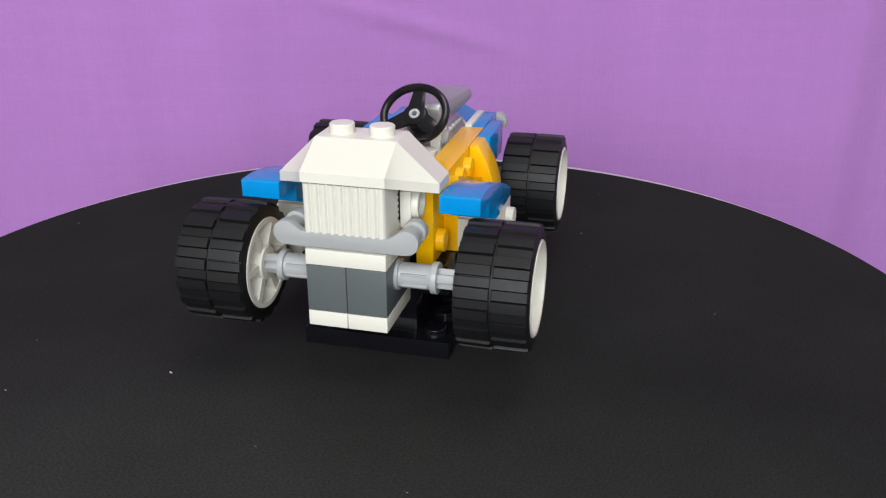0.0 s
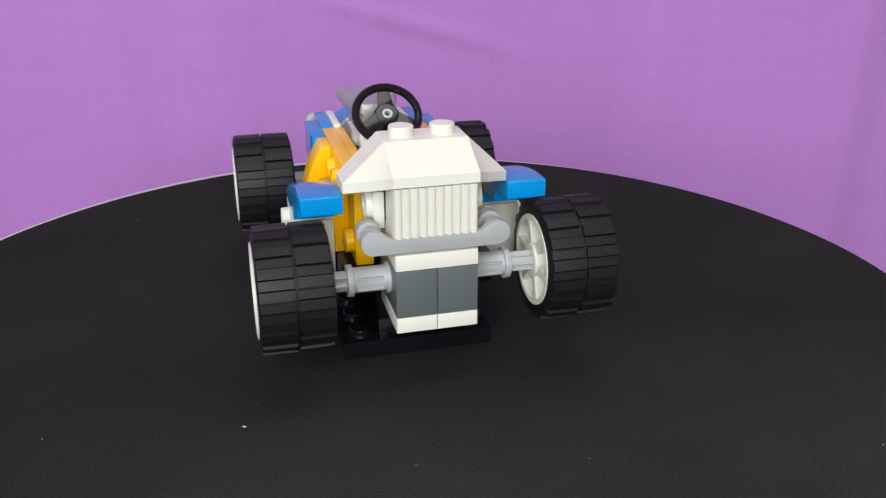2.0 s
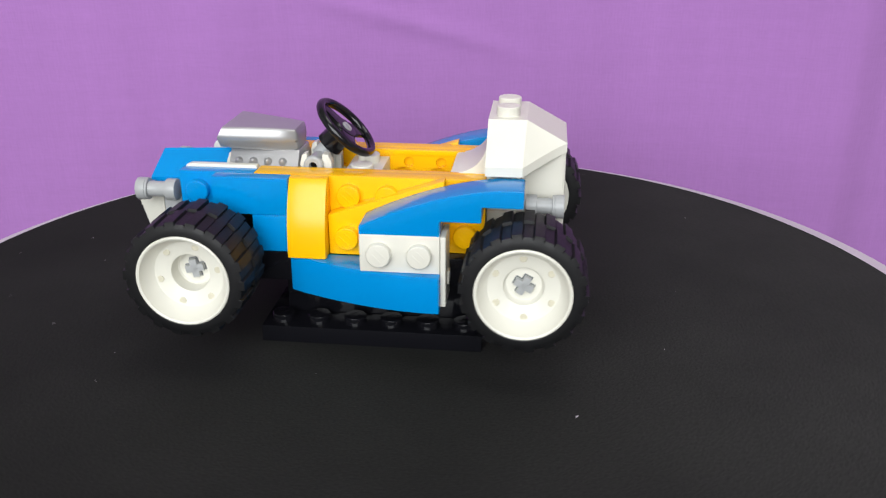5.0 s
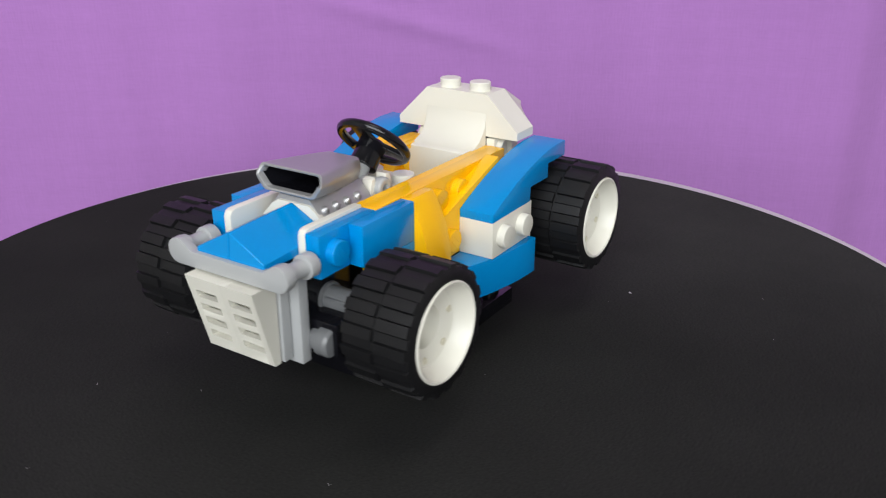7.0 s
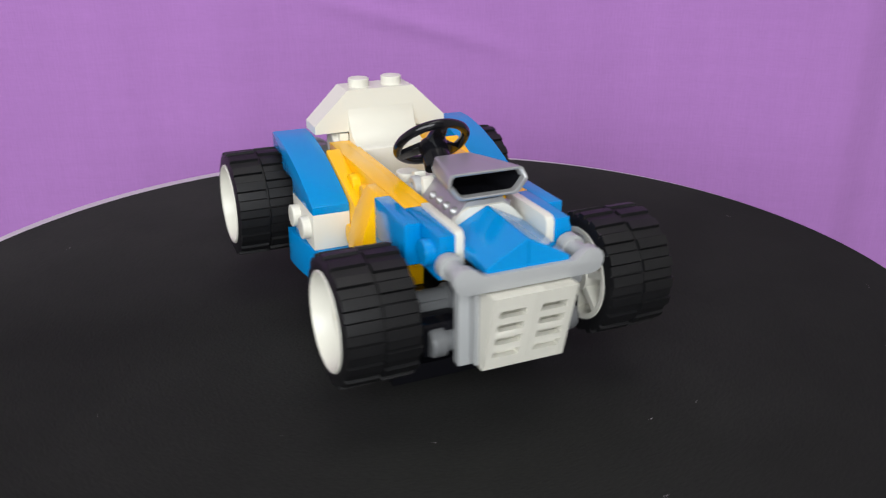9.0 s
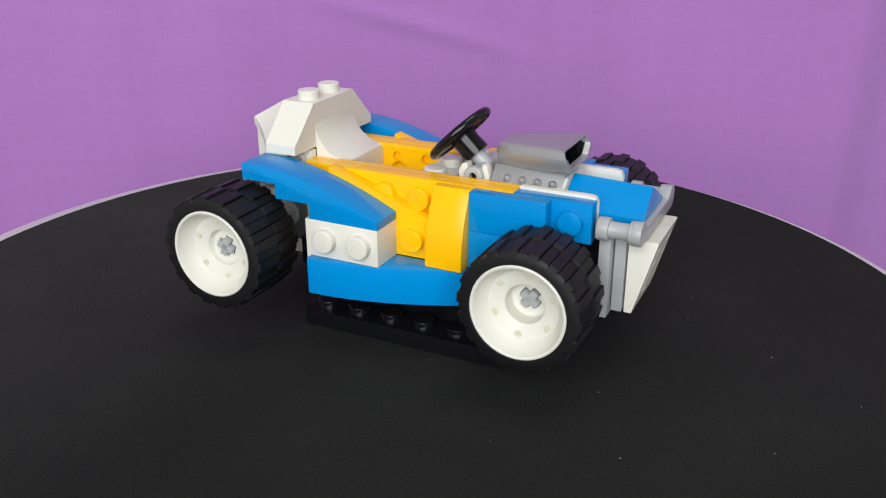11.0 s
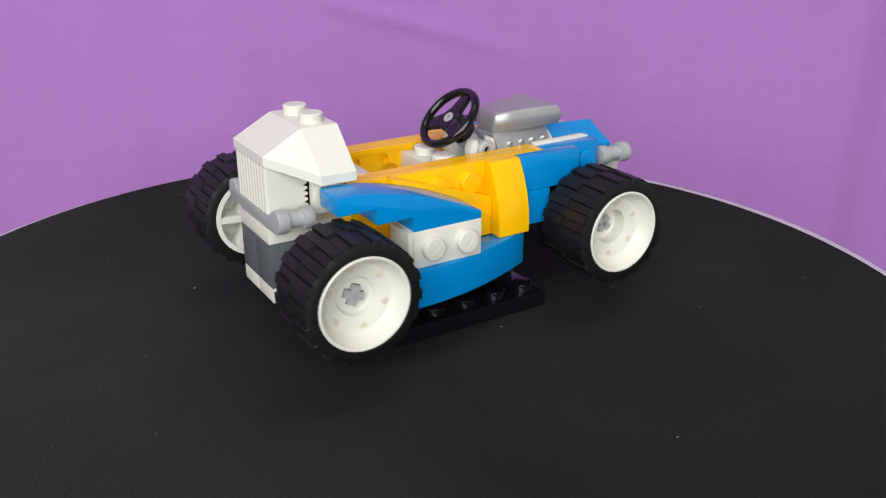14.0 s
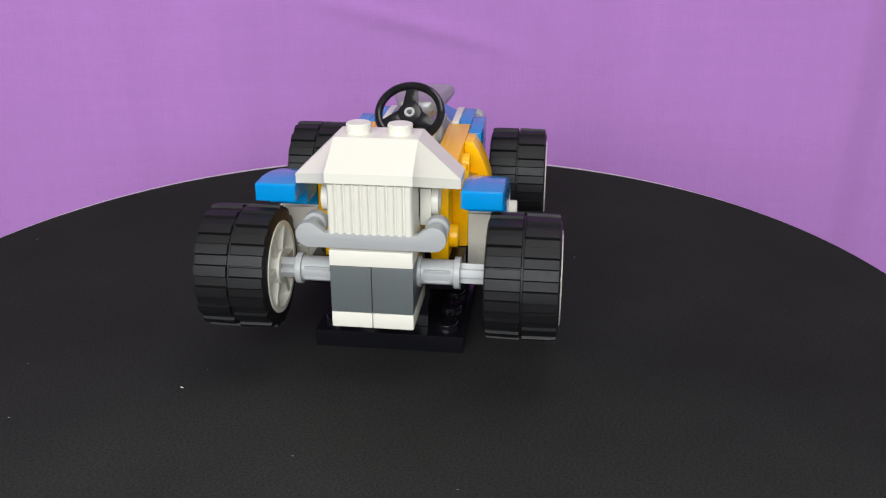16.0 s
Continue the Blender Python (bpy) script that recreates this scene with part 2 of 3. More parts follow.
def backdrop():
    def fold(u, v):
        x = (u - 0.5) * 1.1
        z = -0.25 + v * 0.75
        y = 0.245
        # hanging folds
        for cx, w, d in ((-0.215, 0.012, -0.006), (-0.108, 0.022, 0.005), (-0.06, 0.014, 0.003), (0.02, 0.05, 0.004), (0.128, 0.05, 0.010), (0.196, 0.016, -0.004), (0.222, 0.016, -0.007)):
            s = (x - cx - 0.03 * (z - 0.1)) / w
            y += d * math.exp(-s * s)
        y += 0.0022 * noise.noise(Vector((x * 7, z * 2.0, 0.3))) + 0.0007 * noise.noise(Vector((x * 26, z * 12, 4.0)))
        # a slanting crease
        s = (z - (0.0365 - 0.27 * (x + 0.025))) / 0.004
        if -0.06 < x < 0.07:
            y -= 0.0016 * math.exp(-s * s) * math.sin((x + 0.06) / 0.13 * math.pi)
        return (x, y, z)
    ob = sheet("backdrop", fold, 300, 260, CLOTH)
    tagged(ob, "purple woven cotton cloth hanging in soft folds", "backdrop cloth", "", "structure")


def turntable():
    root = new("turntable")
    tagged(root, "round black flocked display turntable with pale rim", "turntable")
    R, ox, oy = 125.1, -2.3, 1.2
    # round board, a little long on one side, and black felt cut by hand to lie on it
    n = 240
    felt, board = [], []
    for k in range(n):
        a = k * math.tau / n
        c, d = math.cos(a), math.sin(a)
        far = R + 2.0 * max(0.0, math.cos(a + radians(8))) ** 3
        bare = max(0.05, 1.5 - 1.2 * c + 1.2 * math.cos(2 * a) + 0.6 * math.sin(2 * a) + 0.25 * noise.noise(Vector((3 * c, 3 * d, 7.0)))) + (far - R) * 0.6
        felt.append((ox + (far - bare) * c, oy + (far - bare) * d))
        board.append((ox + far * c, oy + far * d))
    bm = fresh()
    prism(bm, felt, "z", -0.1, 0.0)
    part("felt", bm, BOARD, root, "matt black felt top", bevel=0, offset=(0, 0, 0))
    bm = fresh()
    prism(bm, board, "z", -4.2, -0.1)
    part("board", bm, EDGE, root, "pale board showing round the felt", bevel=0.25, offset=(0, 0, 0))
    bm = fresh()
    lathe(bm, [(-24.0, 0), (-24.0, 80), (-4.2, 80), (-4.2, 0)], (0, 0, 0), (0, 0, 1), 64)
    part("base", bm, BLACK, root, "round base", bevel=0, offset=(0, 0, 0))
    # crumbs of dust on the disc
    rng = random.Random(5)
    spots = [(-3.8 + AX, 38.0 + AY, 0.45)]
    for k in range(34):
        a, r = rng.uniform(0, math.tau), 118 * math.sqrt(rng.random())
        spots.append((r * math.cos(a), r * math.sin(a), rng.uniform(0.08, 0.18)))
    bm = fresh()
    for px, py, s in spots:
        a = rng.uniform(0, 3)
        c, d = math.cos(a), math.sin(a)
        l = s * rng.uniform(1, 2.2)
        hull_pts = [(px + c * l, py + d * l, 0.02), (px - c * l, py - d * l, 0.02), (px - d * s * 0.5, py + c * s * 0.5, 0.02), (px + d * s * 0.4, py - c * s * 0.4, 0.02), (px, py, 0.02 + s * 0.5)]
        v = [bm.verts.new(p) for p in hull_pts]
        for f in ((0, 2, 4), (2, 1, 4), (1, 3, 4), (3, 0, 4), (0, 3, 1, 2)):
            bm.faces.new([v[i] for i in f])
    ob = part("dust", bm, EDGE, root, "white specks of dust", bevel=0, offset=(0, 0, 0))
    ob["kind"] = "stuff"
    return root


# ---------------------------------------------------------------- the toy car
def wheel(car, cx, s, yo, cz, spin):
    """Fat black tyre on a dished white rim; s is the side."""
    yi = yo - 14.0
    top = part_empty("wheel", car)
    bm = fresh()
    p = (cx, 0, cz)
    ax = (0, s, 0)
    n = 18
    # round the tread: angle, then the height of each of the two rows; high and low blocks between narrow grooves
    cols = []
    for k in range(n):
        for f, one, two in ((0.0, 0.8, 0.0), (0.03, 0.8, 0.3), (0.45, 0.8, 0.3), (0.48, 0.0, 0.0), (0.52, 0.0, 0.8), (0.55, 0.3, 0.8), (0.94, 0.3, 0.8), (0.97, 0.0, 0.8)):
            cols.append(((k + f) * math.tau / n, (0.0, one, two)))
    mid = (yi + yo) / 2
    # along the axle: place, base radius, which row of blocks raises it
    prof = [(yi + 0.3, 9.0, 0), (yi, 9.5, 0), (yi, 10.6, 0), (yi + 0.25, 11.2, 0), (yi + 0.4, 11.3, 1), (yi + 1.2, 11.4, 1), (mid - 0.28, 11.45, 1), (mid - 0.16, 11.6, 0), (mid + 0.16, 11.6, 0),
            (mid + 0.28, 11.45, 2), (yo - 1.2, 11.4, 2), (yo - 0.4, 11.3, 2), (yo - 0.25, 11.2, 0), (yo, 10.6, 0), (yo, 9.5, 0), (yo - 0.3, 9.0, 0)]
    grid = []
    for yy, r, row in prof:
        ring = []
        for a, on in cols:
            up = on[row]
            ring.append(bm.verts.new((cx + (r + up) * math.cos(a), s * yy, cz + (r + up) * math.sin(a))))
        grid.append(ring)
    m = len(cols)
    for ra, rb in zip(grid, grid[1:]):
        for k in range(m):
            bm.faces.new((ra[k], ra[(k + 1) % m], rb[(k + 1) % m], rb[k]))
    part("tyre", bm, RUBBER, top, "black rubber tyre with offset tread blocks", bevel=0)
    bm = fresh()
    deep = 5.4 if cx < 40 else 7.3
    lathe(bm, [(yo - 0.5, 9.3), (yo + 0.1, 9.25), (yo + 0.25, 9.0), (yo + 0.1, 8.65), (yo - 0.9, 8.4), (yo - 1.6, 8.0), (yo - 2.6, 7.5), (yo - 3.2, 6.9), (yo - 3.6, 5.4), (yo - 4.0, 4.4), (yo - 4.2, 3.95),
               (yo - deep + 0.3, 3.7), (yo - deep, 3.4), (yo - deep, 0.01)], p, ax, 48)
    lathe(bm, [(yi + 0.6, 9.3), (yi - 0.1, 9.2), (yi - 0.1, 8.2), (yi + 2.0, 7.9), (yo - 7.8, 7.4), (yo - 7.8, 0.01)], p, ax, 48)
    lathe(bm, [(yi + 0.3, 9.25), (yo - 0.3, 9.25)], p, ax, 48)
    lathe(bm, [(yi + 0.2, 1.9), (yi - 0.3, 2.0), (yi - 0.3, 3.4), (yi + 0.2, 3.5), (yo - 7.7, 3.5)], p, ax, 32)
    for k in range(6):
        a = (k + 0.5) * math.tau / 6
        c, d = math.cos(a), math.sin(a)
        v = []
        for r in (3.0, 8.4):
            for q in (-0.75, 0.75):
                for yy in (yi + 0.1, yi + 5.0):
                    v.append(bm.verts.new((cx + c * r - d * q, s * yy, cz + d * r + c * q)))
        for f in ((0, 1, 3, 2), (4, 6, 7, 5), (0, 4, 5, 1), (2, 3, 7, 6), (0, 2, 6, 4), (1, 5, 7, 3)):
            bm.faces.new([v[i] for i in f])
    part("rim", bm, WHITE, top, "dished white plastic rim", bevel=0)
    # moulding marks in the dish: yellower plastic, the dimples' shade put into its colour
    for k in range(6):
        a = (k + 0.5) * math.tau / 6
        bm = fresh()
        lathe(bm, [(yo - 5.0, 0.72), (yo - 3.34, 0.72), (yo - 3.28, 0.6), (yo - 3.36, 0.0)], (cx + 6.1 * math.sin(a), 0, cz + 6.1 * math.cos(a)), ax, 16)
        part("moulding_mark", bm, SHADED_CREAM, top, bevel=0)
    # cross-shaped axle end
    bm = fresh()
    ends = (yo - 8.0, yo - deep + 1.1)
    for w, h in ((1.9, 0.72), (0.72, 1.9)):
        box(bm, cx - w, cx + w, s * ends[0], s * ends[1], cz - h, cz + h)
    part("axle_end", bm, GREY, top, "grey cross axle end", bevel=0.1)
    # axle pin and its collars, from the chassis to the wheel
    bm = fresh()
    lathe(bm, [(7.5, 0), (7.5, 3.1), (8.6, 3.1), (8.6, 2.5), (15.0, 2.5), (15.0, 3.15), (16.2, 3.15), (16.2, 0)], p, ax, 28)
    for h in (-1.05, 1.05):
        box(bm, cx - 2.62, cx + 2.62, s * 9.2, s * 14.4, cz + h - 0.28, cz + h + 0.28)
    part("axle_pin", bm, GREY if cx < 40 else MIDGREY, top, "grey axle pin with collars", bevel=0.12)
    bm = fresh()
    for w, h in ((1.95, 0.8), (0.8, 1.95)):
        box(bm, cx - w, cx + w, s * 16.0, s * (yi + 1.5), cz - h, cz + h)
    part("cross_axle", bm, GREY, top, "light grey cross axle", bevel=0.1)
    # dark cross laid flush, standing for the shade in the gap round the axle
    bm = fresh()
    for w, h in ((2.1, 0.92), (0.92, 2.1)):
        box(bm, cx - w, cx + w, s * (yo - deep - 0.5), s * (yo - deep + 0.04), cz - h, cz + h)
    part("axle_hole", bm, DARKGREY if cx < 40 else MIDGREY, top, "dark cross for the shade in the axle hole", bevel=0)
    # the wheel as it stands turned on its axle; the pin is fixed to the chassis
    hub = Matrix.Translation(Vector((cx + AX, AY, cz + AZ)) * MM)
    turn = hub @ Matrix.Rotation(radians(spin), 4, "Y") @ hub.inverted()
    for ob in top.children:
        if not ob.name.startswith("axle_pin"):
            ob.data.transform(turn)


def part_empty(name, parent):
    ob = new(name)
    ob.parent = parent
    return ob


def cowl(car):
    """White wedge of the seat back with two studs."""
    bm = fresh()
    # lower edge from the tail, sweeping in and then out to the side
    edge = []
    for k in range(9):
        u = k / 8
        edge.append((0.05 + 8.6 * u, 8.1 + 7.85 * (u ** 1.3), 41.9 - 3.1 * u))
    low = [(x, y, z) for x, y, z in edge] + [(16, 15.95, 38.8)]
    eave = [(x, y, z + 1.9) for x, y, z in edge] + [(16, 15.95, 40.6)]
    both = []
    for s in (-1, 1):
        lower = [bm.verts.new((x, y * s, z)) for x, y, z in low]
        upper = [bm.verts.new((x, y * s, z)) for x, y, z in eave]
        crest = [bm.verts.new((8.2, 8 * s, 48.3)), bm.verts.new((16, 8 * s, 48.3))]
        for k in range(9):
            bm.faces.new((lower[k], lower[k + 1], upper[k + 1], upper[k]))
        for k in range(8):
            bm.faces.new((upper[k], upper[k + 1], crest[0]))
        bm.faces.new((upper[8], upper[9], crest[1], crest[0]))
        both.append((lower, upper, crest))
    (l0, u0, c0), (l1, u1, c1) = both
    for k in range(9):
        bm.faces.new((l0[k], l0[k + 1], l1[k + 1], l1[k]))
    bm.faces.new((l0[0], u0[0], u1[0], l1[0]))
    bm.faces.new((u0[0], c0[0], c1[0], u1[0]))
    bm.faces.new((c0[0], c0[1], c1[1], c1[0]))
    bm.faces.new((l0[9], u0[9], c0[1], c1[1], u1[9], l1[9]))
    for s in (-4, 4):
        stud(bm, (12.2, s, 48.5))
    part("seat_back", bm, WHITE, car, "white wedge brick with two studs", 0, smooth=22)


def ribbed(car):
    bm = fresh()
    out = [(0.8, -7.95)]
    out += [(8.0, -7.95), (8.0, 7.95)]
    out.append((0.8, 7.95))
    n = 10
    for k in range(n):
        a = 7.95 - 15.9 * k / n
        w = 15.9 / n
        out += [(0.62, a - 0.06 * w), (0.22, a - 0.22 * w), (0.12, a - 0.4 * w), (0.12, a - 0.6 * w), (0.22, a - 0.78 * w), (0.62, a - 0.96 * w)]
    prism(bm, out, "z", 32.05, 41.6)
    # notched far edge
    teeth = [(7.9, 41.6), (7.9, 32.05)]
    for k in range(8):
        z = 32.1 + 1.18 * k
        teeth += [(8.1, z), (8.95, z + 0.35), (8.95, z + 0.75), (8.1, z + 1.1)]
    prism(bm, teeth, "y", -7.9, 7.9)
    part("ribbed_brick", bm, WHITE, car, "white brick with vertical ribs", 0)


def bumper(car, x, dx, z, stem):
    """Grey bumper bar with two round stems; dx points away from the car."""
    bm = fresh()
    y0 = 12.0
    out = []
    # front outline: a bar with round ends standing a little higher than the bar
    for k in range(9):
        a = math.pi * (k / 8) * 1.15 - math.pi / 2
        out.append((y0 - 0.2 + 2.4 * math.cos(a), z + 2.4 * math.sin(a)))
    left = [(-p, q) for p, q in out[::-1]]
    outline = out + [(y0 - 3.4, z + 0.55)] + [(-(y0 - 3.4), z + 0.55)] + left
    prism(bm, outline, "x", x, x + dx * 1.9)
    for s in (-1, 1):
        lathe(bm, [(0, 0), (0, 2.3), (0.5, 2.3), (0.5, 1.65), (stem - 2.2, 1.65), (stem - 2.2, 2.3), (stem, 2.3), (stem, 0)], (x, s * (y0 - 0.2), z), (-dx, 0, 0), 24)
    part("bumper", bm, GREY, car, "light grey bumper bar with rounded ends", 0.12)


def wing(car, s):
    """Blue arched mudguard, stepped underneath."""
    bm = fresh()
    out = [(8, 35.1), (8, 38.3), (8.3, 38.6), (13, 38.55)]
    for k in range(1, 15):
        u = k / 14
        out.append((13 + 27 * u, 38.55 - 8.2 * (0.22 * u + 0.78 * u ** 1.8)))
    out += [(40, 28.6), (24.05, 28.75), (24.05, 31.9), (16.05, 31.9), (16.05, 35.1)]
    prism(bm, out, "y", s * 16.05, s * 23.95)
    part("mudguard", bm, BLUE, car, "blue arched slope with stepped underside", 0.15)


def skirt(car, s):
    """Blue curved sill, deep at the back and thin at the front."""
    bm = fresh()
    out = [(24.05, s * 16), (56, s * 16)]
    for k in range(13):
        u = k / 12
        out.append((56 - 31.95 * u, s * (17.3 + 8.3 * math.sin(u * math.pi / 2) ** 0.9)))
    prism(bm, out, "z", 12.85, 20.75)
    part("sill", bm, BLUE, car, "blue curved sill on its side", 0.15)


def flank(car, s):
    wing(car, s)
    skirt(car, s)
    # white brick with its studs outwards
    bm = fresh()
    box(bm, 24.05, 39.95, s * 16, s * 23.95, 20.85, 28.8)
    for sx in (28, 36):
        stud(bm, (sx, s * 23.95, 24.8), (0, s, 0))
    part("stud_brick", bm, WHITE, car, "white brick with two studs outwards")
    bm = fresh()
    box(bm, 22.9, 23.97, s * 16.1, s * 23.7, 13.6, 28.6)
    box(bm, 22.5, 22.95, s * 18.3, s * 20.6, 17.2, 20.0)
    part("bracket", bm, WHITE, car, "white end bracket")
    # orange side wall: inner layer and outer layer with a slanting upper edge
    bm = fresh()
    box(bm, 16.05, 63.95, s * 9.2, s * 12.75, 20.8, 36.8)
    box(bm, 16.1, 63.9, s * 7.4, s * 9.3, 35.5, 36.75)
    for sx, sz in ((36, 32.8), (44, 32.8), (28, 32.8), (20, 24.8)):
        stud(bm, (sx, s * 12.75, sz), (0, s, 0))
    part("side_wall", bm, ORANGE, car, "orange side wall plate with studs outwards")
    bm = fresh()
    prism(bm, [(24.1, 20.85), (24.1, 37.4), (47.9, 29.4), (47.9, 20.85)], "y", s * 12.8, s * 15.9)
    for sx, sz in ((44, 24.8),):
        stud(bm, (sx, s * 15.9, sz), (0, s, 0))
    part("side_slope", bm, ORANGE, car, "orange sloped plate with studs outwards")
    # orange curved end piece
    bm = fresh()
    out = [(s * 12.8, 36.75), (s * 12.8, 20.85), (s * 19.2, 20.85)]
    for k in range(11):
        u = k / 10
        out.append((s * (19.2 - 4.4 * u ** 2.2), 21.6 + 15.1 * u))
    prism(bm, out, "x", 48.05, 55.95)
    part("curved_slope", bm, ORANGE, car, "orange curved slope", 0.15)
    # blue bonnet sides
    block("brick", BLUE, car, 56, 72, s * 12.8, s * 16, 28.8, 36.8)
    block("brick", BLUE, car, 56, 64, s * 12.8, s * 16, 20.8, 28.8)
    bm = fresh()
    box(bm, 64.05, 79.95, s * 9.75, s * 12.75, 28.8, 36.8)
    stud(bm, (76, s * 12.75, 32.8), (0, s, 0))
    part("brick", bm, BLUE, car, "blue brick with a stud outwards")
    # white rounded tile along the bonnet
    bm = fresh()
    out = [(64.2, 29), (64.2, 37.4), (78.6, 37.4), (79.5, 37.1), (80, 36.2), (80, 29)]
    prism(bm, out, "y", s * 8.05, s * 9.7)
    part("tile", bm, WHITE, car, "white tile standing on edge")
    # white block with a round hole behind the mudguard
    bm = fresh()
    box(bm, 9.2, 16, s * 8.05, s * 10.2, 31.0, 38.4)
    lathe(bm, [(0, 3.05), (1.3, 3.05), (1.3, 2.35), (-1.0, 2.3), (-1.0, 0)], (12.4, s * 10.2, 35.2), (0, s, 0), 28)
    part("pin_brick", bm, WHITE, car, "white brick with a pin hole")


def holed(bm, x0, x1, z0, z1, holes, y0, y1, n=20):
    """An upright panel from y0 to y1 with round holes (x, z, radius)."""
    def loop(points):
        v = [bm.verts.new((px, y0, pz)) for px, pz in points]
        return [bm.edges.new((v[i], v[(i + 1) % len(v)])) for i in range(len(v))]
    edges = loop([(x0, z0), (x1, z0), (x1, z1), (x0, z1)])
    for hx, hz, r in holes:
        edges += loop([(hx + r * math.cos(k * math.tau / n), hz + r * math.sin(k * math.tau / n)) for k in range(n)])
    made = bmesh.ops.triangle_fill(bm, use_beauty=True, edges=edges, normal=(0, 1, 0))
    faces = [g for g in made["geom"] if isinstance(g, bmesh.types.BMFace)]
    out = bmesh.ops.extrude_face_region(bm, geom=faces)
    for g in out["geom"]:
        if isinstance(g, bmesh.types.BMVert):
            g.co.y = y1


def cockpit_wall(car, s):
    bm = fresh()
    holes = [(20.0 + 8 * i, 30.2, 2.45) for i in range(1, 4)] + [(27.4 + 7.3 * i, 33.8, 1.2) for i in range(4)]
    holed(bm, 16.2, 55.9, 27.6, 35.45, holes, s * 7.9, s * 9.1)
    part("inner_panel", bm, ORANGE, car, "orange panel with round holes", 0)


def seat(car):
    bm = fresh()
    out = [(16.05, 29), (16.05, 44.0)]
    for k in range(1, 11):
        a = radians(9 * k)
        out.append((16.05 + 7.3 * (1 - math.cos(a)), 44.0 - 7.4 * math.sin(a)))
    prism(bm, out + [(23.8, 36.3), (23.8, 29)], "y", -7.95, 7.95)
    part("seat", bm, WHITE, car, "white seat with a hollow curved back", 0.12)


def steering(car):
    top = part_empty("steering_wheel", car)
    c = Vector((47.0, -0.25, 43.5))
    ax = Vector((-1, 0, 1)).normalized()
    u, w = Vector((0, 1, 0)), ax.cross(Vector((0, 1, 0)))
    bm = fresh()
    ring = [(0.95 * math.sin(k * math.tau / 12), 7.15 + 0.95 * math.cos(k * math.tau / 12)) for k in range(12)]
    lathe(bm, ring, c, ax, 48, True)
    part("ring", bm, BLACK, top, "glossy black ring", 0)
    bm = fresh()
    lathe(bm, [(0.2, 1.25), (0.2, 2.6), (-0.4, 3.0), (-2.6, 2.8), (-5.6, 3.0), (-5.6, 0)], c, ax, 24)
    for a in (30, 150, 270):
        d = u * math.cos(radians(a)) + w * math.sin(radians(a))
        e = ax.cross(d)
        v = [bm.verts.new(c + d * r + e * q + ax * h) for r, ww in ((1.5, 1.9), (6.9, 1.25)) for q in (-ww, ww) for h in (-0.9, 0.1)]
        for f in ((0, 1, 3, 2), (4, 6, 7, 5), (0, 4, 5, 1), (2, 3, 7, 6), (0, 2, 6, 4), (1, 5, 7, 3)):
            bm.faces.new([v[i] for i in f])
    part("hub", bm, BLACK, top, "black hub with three spokes", 0.1)
    bm = fresh()
    lathe(bm, [(-1, 0.62), (0.45, 0.62), (0.45, 1.2), (-1, 1.2)], c, ax, 20, True)
    part("pin", bm, GREY, top, "light grey pin end", 0)
    # joint that carries the column
    bm = fresh()
    rod(bm, c - ax * 5.0, c - ax * 9.0, 1.7)
    for sgn in (-1, 1):
        lathe(bm, [(0, 0), (0, 1.75), (5.2, 1.75), (5.4, 2.1), (6.7, 2.1), (7.0, 1.8), (7.0, 0.85), (5.7, 0.8), (5.7, 0)], (52.9, 0, 36.8), (0, sgn, 0), 20)
    part("column", bm, GREY, top, "grey column and cross bar", 0.1)
    # black discs put in for the shade down the bar's open ends
    bm = fresh()
    for sgn in (-1, 1):
        rod(bm, (52.9, sgn * 5.8, 36.8), (52.9, sgn * 5.85, 36.8), 0.8, 14)
    part("pin_hole", bm, BLACK, top, "black disc for the shade in the pin hole", 0)
    bm = fresh()
    for sgn in (-1, 1):
        prism(bm, [(49.2, 32.2), (49.2, 37.4), (49.9, 38.9), (51.1, 39.1), (51.3, 37.0), (52.0, 35.1), (53.6, 35.1), (54.3, 37.0), (54.5, 39.2), (55.5, 38.8), (56.0, 37.0), (56.0, 32.2)], "y", sgn * 3.3, sgn * 5.7)
    box(bm, 49.2, 56, -7.9, 7.9, 28.8, 32.3)
    part("clip_plate", bm, WHITE, top, "white plate with clips", 0.15)


